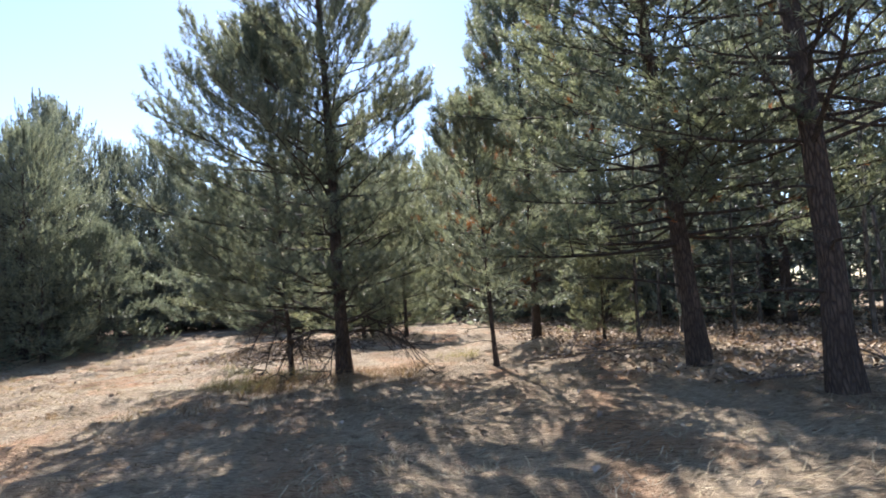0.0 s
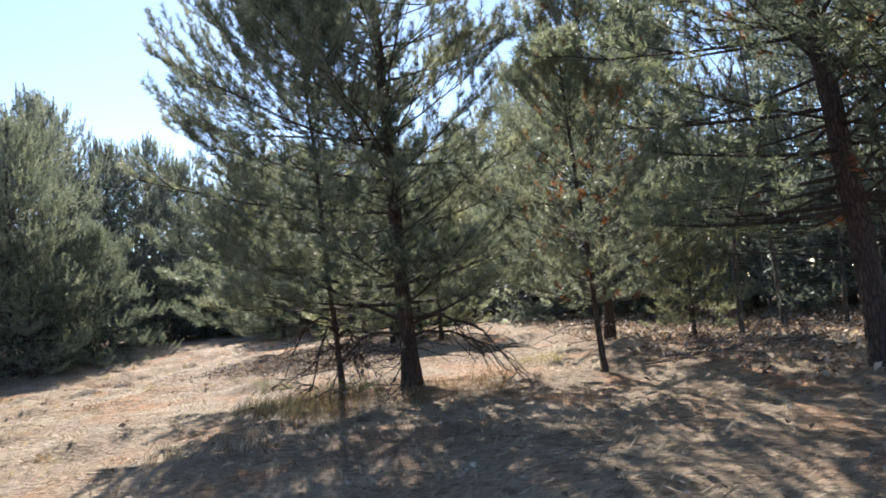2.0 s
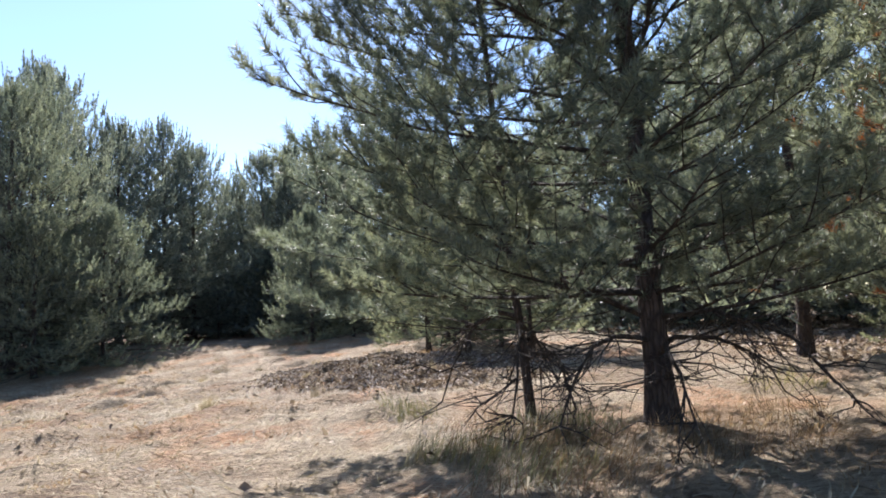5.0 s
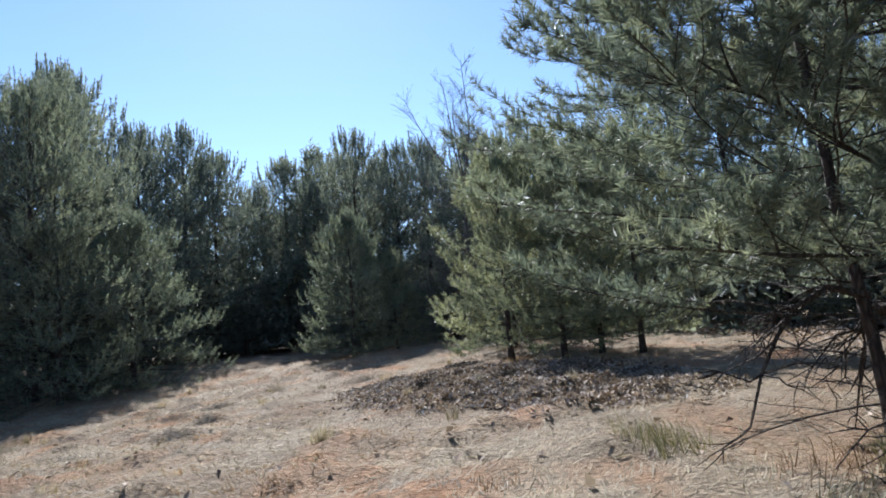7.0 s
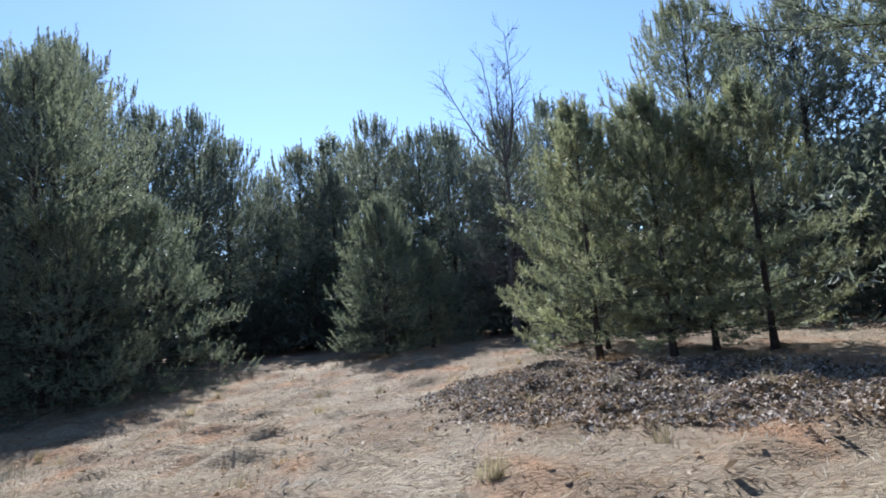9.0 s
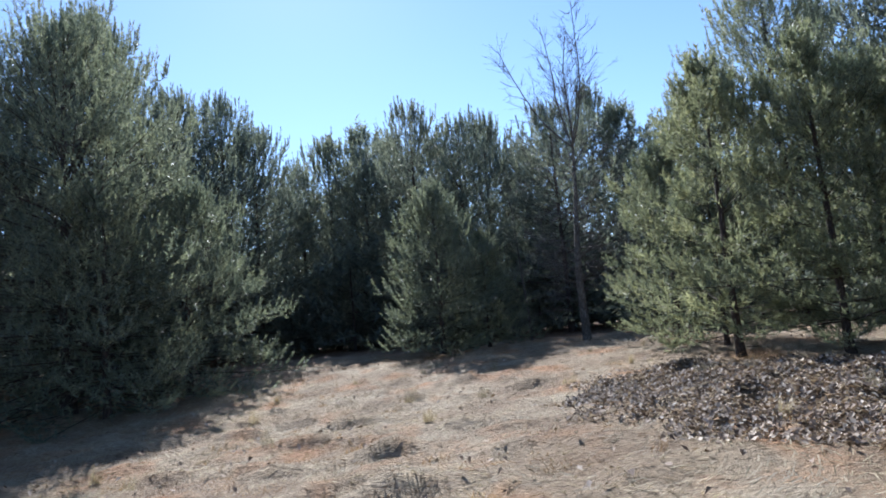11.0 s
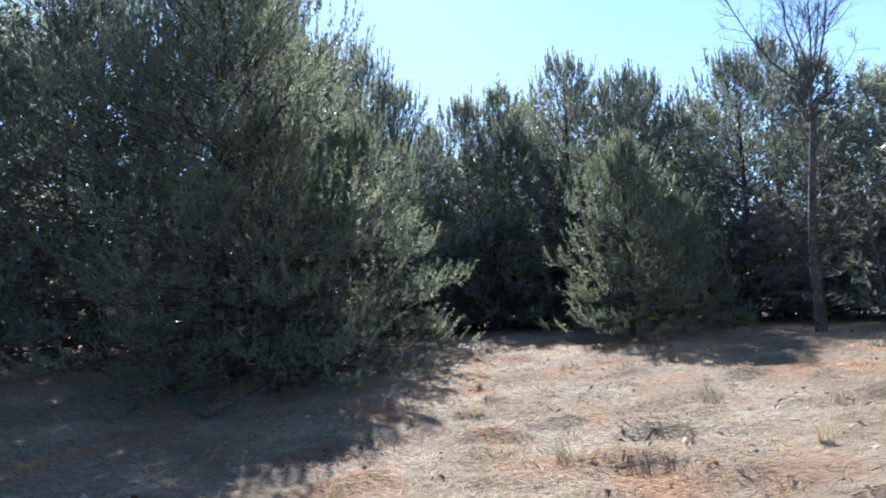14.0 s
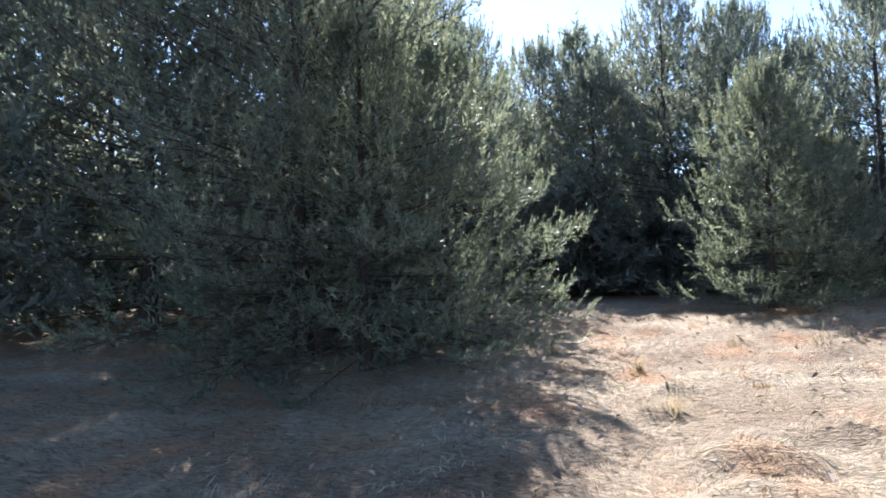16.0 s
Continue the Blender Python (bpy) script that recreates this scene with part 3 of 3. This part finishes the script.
# dense pines along the meadow's edge
full = stand(pine("edge_pine", 41, 10.0, 0.3, 3.8, 0.15, "broad dense pine with boughs down to the ground", step=0.34, sec=0.25, shoot=0.17, segs=2,
                  per=11, length=0.11, width=0.026, shoot_len=0.38, droop=0.22, low=0.95, point=4.5, inner=0.6, vary=0.7, up=0.55, spread=(0.3, 0.85), tip_per=3.0, core=385), -17.9, 26.3)
low_pine = stand(pine("edge_pine", 42, 5.4, 0.12, 2.6, 0.08, "low bushy pine in front of taller ones", step=0.3, sec=0.23, shoot=0.16, segs=2,
                      per=12, length=0.1, width=0.023, shoot_len=0.3, droop=0.24, low=1.0, inner=0.55, vary=0.5, point=2.2, up=0.55, spread=(0.3, 0.85), tip_per=2.6, core=143), -16.5, 25.4)
again(low_pine, -15.8, 28.3, 75, 1.08, "bushy pine with sunlit yellow-green tips")
edge = stand(pine("edge_pine", 43, 12.6, 0.5, 4.1, 0.16, "tall dark pine with upright candle-like shoots", step=0.58, sec=0.46, shoot=0.31, segs=1,
                  per=9, length=0.16, width=0.05, shoot_len=0.42, inner=0.5, needles=NEEDLES_FAR, droop=0.16, point=3.2, vary=0.5, up=0.75, spread=(0.15, 0.6), tip_per=2.5, core=380), -19.6, 31.2)
edge_b = stand(pine("edge_pine", 44, 11.6, 0.45, 4.3, 0.15, "dense bluish pine at the forest edge", step=0.58, sec=0.46, shoot=0.31, segs=1,
                    per=9, length=0.16, width=0.05, shoot_len=0.42, inner=0.5, needles=NEEDLES_FAR, droop=0.16, point=3.2, vary=0.5, up=0.75, spread=(0.15, 0.6), tip_per=2.5, core=380), -17.5, 41.5)
EDGE_ROW = [(-21.8, 27.6, 0, 0.84), (-23.2, 29.6, 1, 0.9), (-21.4, 33.2, 0, 1.08), (-19.2, 36.2, 1, 1.0), (-14.4, 45.3, 1, 1.03), (-9.6, 41.4, 0, 0.97), (-5.6, 44.5, 1, 1.05),
            (-18.3, 39.6, 0, 1.0), (-11.4, 52.5, 1, 1.2), (-12.2, 43.0, 1, 0.85), (-7.3, 41.5, 0, 0.9), (-2.8, 40.0, 1, 0.95), (0.4, 45.0, 0, 1.08), (-16.2, 46.5, 0, 0.86),
            (6.0, 33.0, 1, 1.0), (4.2, 26.5, 0, 0.8), (8.0, 14.6, 1, 0.85), (9.6, 18.5, 0, 0.9)]
again(edge_b, 5.4, 21.0, 220, 0.85)
rng = np.random.default_rng(5)
for x, y, kind, size in EDGE_ROW:
    again((edge, edge_b)[kind], x, y, rng.uniform(0, 360), size, group="pines along the meadow's edge")
wood_pine = stand(pine("wood_pine", 51, 11.6, 0.5, 3.8, 0.15, "pine deep in the wood", step=0.95, sec=0.7, shoot=0.45, segs=1, droop=0.14, point=3.4,
                       per=8, length=0.32, width=0.085, shoot_len=0.45, needles=NEEDLES_FAR, sides=6, core=231), -25.0, 25.0)
WOOD = [(-26, 32), (-24, 37), (-28, 40), (-21, 40), (-25, 45), (-20, 47), (-10, 50), (-5, 51), (0, 52), (3.5, 38), (5, 45), (8, 27),
        (11, 22), (14, 16), (-29, 27), (-31, 35), (-33, 31), (-29, 33), (-15, 52), (12, 10), (-12.5, 47), (-8, 46.5), (-3.5, 47.5), (-18, 51), (1.5, 42), (4, 49)]
for x, y in WOOD:
    again(wood_pine, x + rng.uniform(-0.7, 0.7), y + rng.uniform(-0.7, 0.7), rng.uniform(0, 360), rng.uniform(0.85, 1.15), group="pines of the wood")

undergrowth = stand(pine("pine_bush", 52, 3.6, 0.1, 2.6, 0.05, "low dark pine bush in the shade of the wood", step=0.5, sec=0.5, shoot=0.4, segs=1,
                         per=5, length=0.3, width=0.105, shoot_len=0.34, needles=NEEDLES_FAR, sides=5, point=2.5, droop=0.2, low=1.0, core=40), -11.0, 45.0)
for x, y in ((-13.3, 41), (-16, 41), (-18, 43), (-20.5, 37.5), (-22.5, 35), (-25, 40), (-8.5, 44), (-6.5, 46), (-3.8, 43), (-1.5, 41.5), (1, 40), (3, 42), (0.5, 34.5), (3, 34),
             (5, 30), (2.5, 27), (4.5, 24), (-13, 48), (-17.5, 49), (-22, 44), (6.5, 28), (8, 22), (9, 33), (6, 37), (-27, 35), (-27, 31.5), (-29.5, 31), (-31, 33.5), (-33, 29), (-30, 36.5), (-34, 34), (-27, 29), (-9, 48), (-3, 48), (-20, 46.5), (-16.5, 47.5), (-14.5, 48.5), (-12, 46.5), (-10.5, 48), (-7, 48.5), (-5, 47), (-1, 46.5), (1.5, 48), (3.5, 46), (-11, 44.5), (-15, 43.5), (8.2, 19.5), (12.5, 18), (7.5, 24), (-14, 50.5), (-10, 51.5), (-6, 50), (-2, 50), (-18, 46), (-21, 49), (2, 51)):
    again(undergrowth, x + rng.uniform(-0.6, 0.6), y + rng.uniform(-0.6, 0.6), rng.uniform(0, 360), rng.uniform(0.8, 1.4), group="pine bushes in the wood")

bare = stand(bare_tree("bare_tree", 61, 11.9, 0.17, "leafless grey tree with fine upright twigs", fork=0.59, leaders=6, stems=1, low=52, reach=2.4, fine=1.2), -4.12, 31.65)
thicket = stand(bare_tree("bare_sapling", 62, 7.0, 0.055, "thin leafless sapling in the wood", fork=0.75, leaders=3, low=14, reach=1.1, fine=0.55), 7.5, 11.0)
for x, y in ((5.2, 13.8), (7.4, 14.8), (4.6, 15.5), (6.8, 17.2), (8.6, 12.2), (6.2, 13.5), (8.4, 9.5), (9.5, 12), (5.6, 16.5), (8.8, 16), (11, 17), (7, 19.5), (10.5, 8), (3.9, 12.8), (6.5, 23), (-1.5, 33.5), (-5.6, 33.8), (0.5, 36)):
    again(thicket, x, y, rng.uniform(0, 360), rng.uniform(0.75, 1.25), group="bare saplings in the wood")


def far_woods():
    """The woods all round, past the nearer trees."""
    r = np.random.default_rng(71)
    s = Soup()
    for k in range(220):
        az, dist = k * 0.0286 + r.uniform(0, 0.05), r.uniform(54, 95)
        x, y, hgt = -8 + dist * math.sin(az), 20 + dist * math.cos(az), r.uniform(10, 14)
        z0 = float(land(np.float64(x), np.float64(y)))
        tube(s, [(x, y, z0 - 0.2), (x, y, z0 + hgt * 0.9)], [0.16, 0.03], 5)
        n = 105
        u = r.uniform(0.05, 1, n) ** 0.8
        rad = 2.8 * (1 - u) ** 0.7 * np.sqrt(r.uniform(0.1, 1, n)) + 0.1
        a = r.uniform(0, 6.28, n)
        c = np.stack([x + rad * np.cos(a), y + rad * np.sin(a), z0 + 0.1 + u * hgt], 1)
        brush(s, list(zip(c, np.stack([np.cos(a) * 0.6, np.sin(a) * 0.6, np.full(n, 0.7)], 1), np.full(n, 0.5))), 4, 1.3, 0.65, r)
    return tagged(new("far_woods", s.mesh("far_woods", NEEDLES_FAR)), "distant dark green pine woods all round", "woods", kind="stuff")


far_woods()

# ---- grass, leaves and litter ----
rng = np.random.default_rng(81)


def meadow(x, y):
    n = 0.77 * x + 0.63 * y          # across the line walked
    return np.where(n > -2.0, np.clip(1.3 - np.maximum(n - 1.0, 0) / 7, 0.2, 1), 0.1)


x, y = scatter(rng, 240000, -19, 6, 2.0, 34, meadow)
rusty = patchy(x, y, 0.55) + 0.6 * patchy(x, y, 2.7) > 0.6
blades("matted_grass", x[~rusty], y[~rusty], rng, 0.17, 0.0075, (0.04, 0.55), STRAW, "pale straw-coloured matted dry grass")
blades("rusty_grass", x[rusty], y[rusty], rng, 0.16, 0.0075, (0.04, 0.55), STRAW_RUST, "rusty brown patches of dry grass")


def tufts(name, seed, spots, many, length, rise, mat, label):
    r = np.random.default_rng(seed)
    xs, ys = [], []
    for sx, sy, rad, n in spots:
        a, q = r.uniform(0, 6.28, int(n * many)), rad * np.sqrt(r.uniform(0, 1, int(n * many)))
        xs.append(sx * K + q * np.cos(a))
        ys.append(sy * K + q * np.sin(a))
    return blades(name, np.concatenate(xs), np.concatenate(ys), r, length, 0.006, rise, mat, label)


tufts("tall_dry_grass", 82, [(-2.9, 9.7, 0.8, 5), (-2.3, 9.5, 0.8, 5), (-3.2, 10.3, 0.6, 3), (-1.2, 9.9, 0.8, 5), (-2.9, 8.7, 0.7, 3), (-3.4, 7.6, 0.6, 2), (-0.6, 10.4, 0.4, 2),
                             (-3.6, 21.6, 0.5, 3), (-3.2, 25.8, 0.6, 4), (-9.0, 30.6, 0.6, 3), (-2.4, 27, 0.8, 4)], 110, 0.22, (0.2, 1.2), STRAW_RUST, "tall rusty dry grass round trunks")
tufts("green_grass", 83, [(-3.0, 9.2, 0.5, 2), (-2.6, 10.3, 0.6, 3), (-3.5, 9.8, 0.4, 1.5), (0.2, 11.8, 0.5, 1), (-3.9, 11.6, 0.35, 1.6)], 170, 0.25, (0.5, 1.3), GREEN_GRASS, "faded green grass tufts")
spots = [(rng.uniform(-14, -2), rng.uniform(8, 30), rng.uniform(0.05, 0.16), 1) for _ in range(60)]
tufts("grass_tufts", 84, spots, 60, 0.22, (0.7, 1.5), STRAW, "small upright tufts of straw")


spots = [(rng.uniform(-13, -4), rng.uniform(8, 27), rng.uniform(0.1, 0.22), 1) for _ in range(70)]
tufts("rusty_tufts", 85, spots, 45, 0.11, (0.3, 1.3), STRAW_RUST, "low brown tussocks in the matted grass")


def leaves(name, x, y, rng, size, mat, label):
    n = len(x)
    z = height_at(x, y)
    a, s = rng.uniform(0, 6.28, n), size * rng.uniform(0.6, 1.4, n)
    tilt, bend = rng.normal(0, 0.45, n), rng.uniform(0.1, 0.7, n)
    f = np.stack([np.cos(a), np.sin(a), np.sin(tilt)], 1) * s[:, None]
    w = np.stack([-np.sin(a), np.cos(a), rng.normal(0, 0.4, n)], 1) * (s * rng.uniform(0.5, 0.8, n))[:, None] * 0.5
    c = np.stack([x, y, z + 0.012 + np.abs(np.sin(tilt)) * s * 0.5 + rng.uniform(0, 0.03, n)], 1)
    up = np.stack([np.zeros(n), np.zeros(n), bend * s * 0.4], 1)
    v = np.stack([c - f * 0.5, c - w + up, c + f * 0.5, c + w + up], 1).reshape(-1, 3)
    k = np.arange(n)[:, None] * 4
    sp = Soup()
    sp.add(v, tris=np.concatenate([k + np.array([[0, 2, 1]]), k + np.array([[0, 3, 2]])]))
    return tagged(new(name, sp.mesh(name, mat)), label, "leaves", kind="stuff")


def leaf_patch(x, y):
    u, w = x + 4.6, y - 17.9
    d = ((w * 0.95 - u * 0.3) / 4.6) ** 2 + ((u * 0.95 + w * 0.3) / 2.5) ** 2 + 0.2 * patchy(x, y, 1.1) + 0.12 * patchy(x + 3, y, 3.1)
    return np.clip(1.9 * (1.05 - d), 0, 1) ** 1.3


x, y = scatter(rng, 150000, -8.5, 0.5, 12.5, 23.5, leaf_patch)
leaves("leaf_litter", x, y, rng, 0.056, LEAF_LITTER, "heap of curled grey-brown dead leaves")
x, y = scatter(rng, 26000, 1.5, 14, 7, 26, lambda x, y: np.clip((x + 0.25 * y - 3.5) / 4, 0, 1))
leaves("forest_litter", x, y, rng, 0.09, LEAF_LITTER, "dead leaves on the wood's floor")
x, y = scatter(rng, 2600, -16, 4, 3, 34)
leaves("scattered_leaves", x, y, rng, 0.07, LEAF_LITTER, "single dead leaves scattered on grass")


def fallen_branch(seed, x, y, spin, length, r, lift=0.0, label="fallen grey branch with side twigs on the ground"):
    g = np.random.default_rng(seed)
    x, y = x * K, y * K
    s = Soup()
    pts, p, d = [], np.array([0, 0, 0.03 + r]), heading(0, lift)
    for k in range(8):
        pts.append(p)
        p = p + d * length / 7 + g.normal(0, 0.025, 3) * [1, 1, 0.3]
    tube(s, pts, np.linspace(r, r * 0.3, 8), 6)
    ob = new("fallen_branch", s.mesh("fallen_branch", DEADWOOD, smooth=True))
    for k in range(7):
        i = g.integers(1, 7)
        e = heading(g.choice([-1, 1]) * g.uniform(0.4, 1.0), g.uniform(0.1, 1.1))
        w = Soup()
        tube(w, [pts[i], pts[i] + e * length * 0.14, pts[i] + e * length * g.uniform(0.2, 0.4) + [0.05, 0, 0.03]], [r * 0.5, r * 0.35, 0.003], 4)
        part("twig", w, DEADWOOD, ob)
    ob.matrix_basis = pose(x, y, float(height_at(np.array([x]), np.array([y]))[0]) - 0.01, 0, 0, spin)
    return tagged(ob, label, "branch")


for k, (x, y, spin, ln, r) in enumerate(((2.3, 11.2, 25, 1.9, 0.024), (2.0, 11.6, 60, 1.5, 0.02), (2.7, 11.5, -20, 1.8, 0.022), (1.7, 10.7, 8, 2.6, 0.026), (3.0, 11.9, 140, 1.4, 0.015),
                                         (2.6, 11.0, 100, 1.2, 0.014), (1.2, 9.9, 10, 1.4, 0.014), (-7.3, 6.9, 160, 0.5, 0.012))):
    fallen_branch(90 + k, x, y, spin, ln, r)
fallen_branch(99, 3.2, 7.1, -25, 1.5, 0.022, 0.12, "dead stick lying against the old pine")
fallen_branch(100, 4.9, 6.3, 165, 1.2, 0.025, 0.5, "dead bough propped against the old pine's trunk")
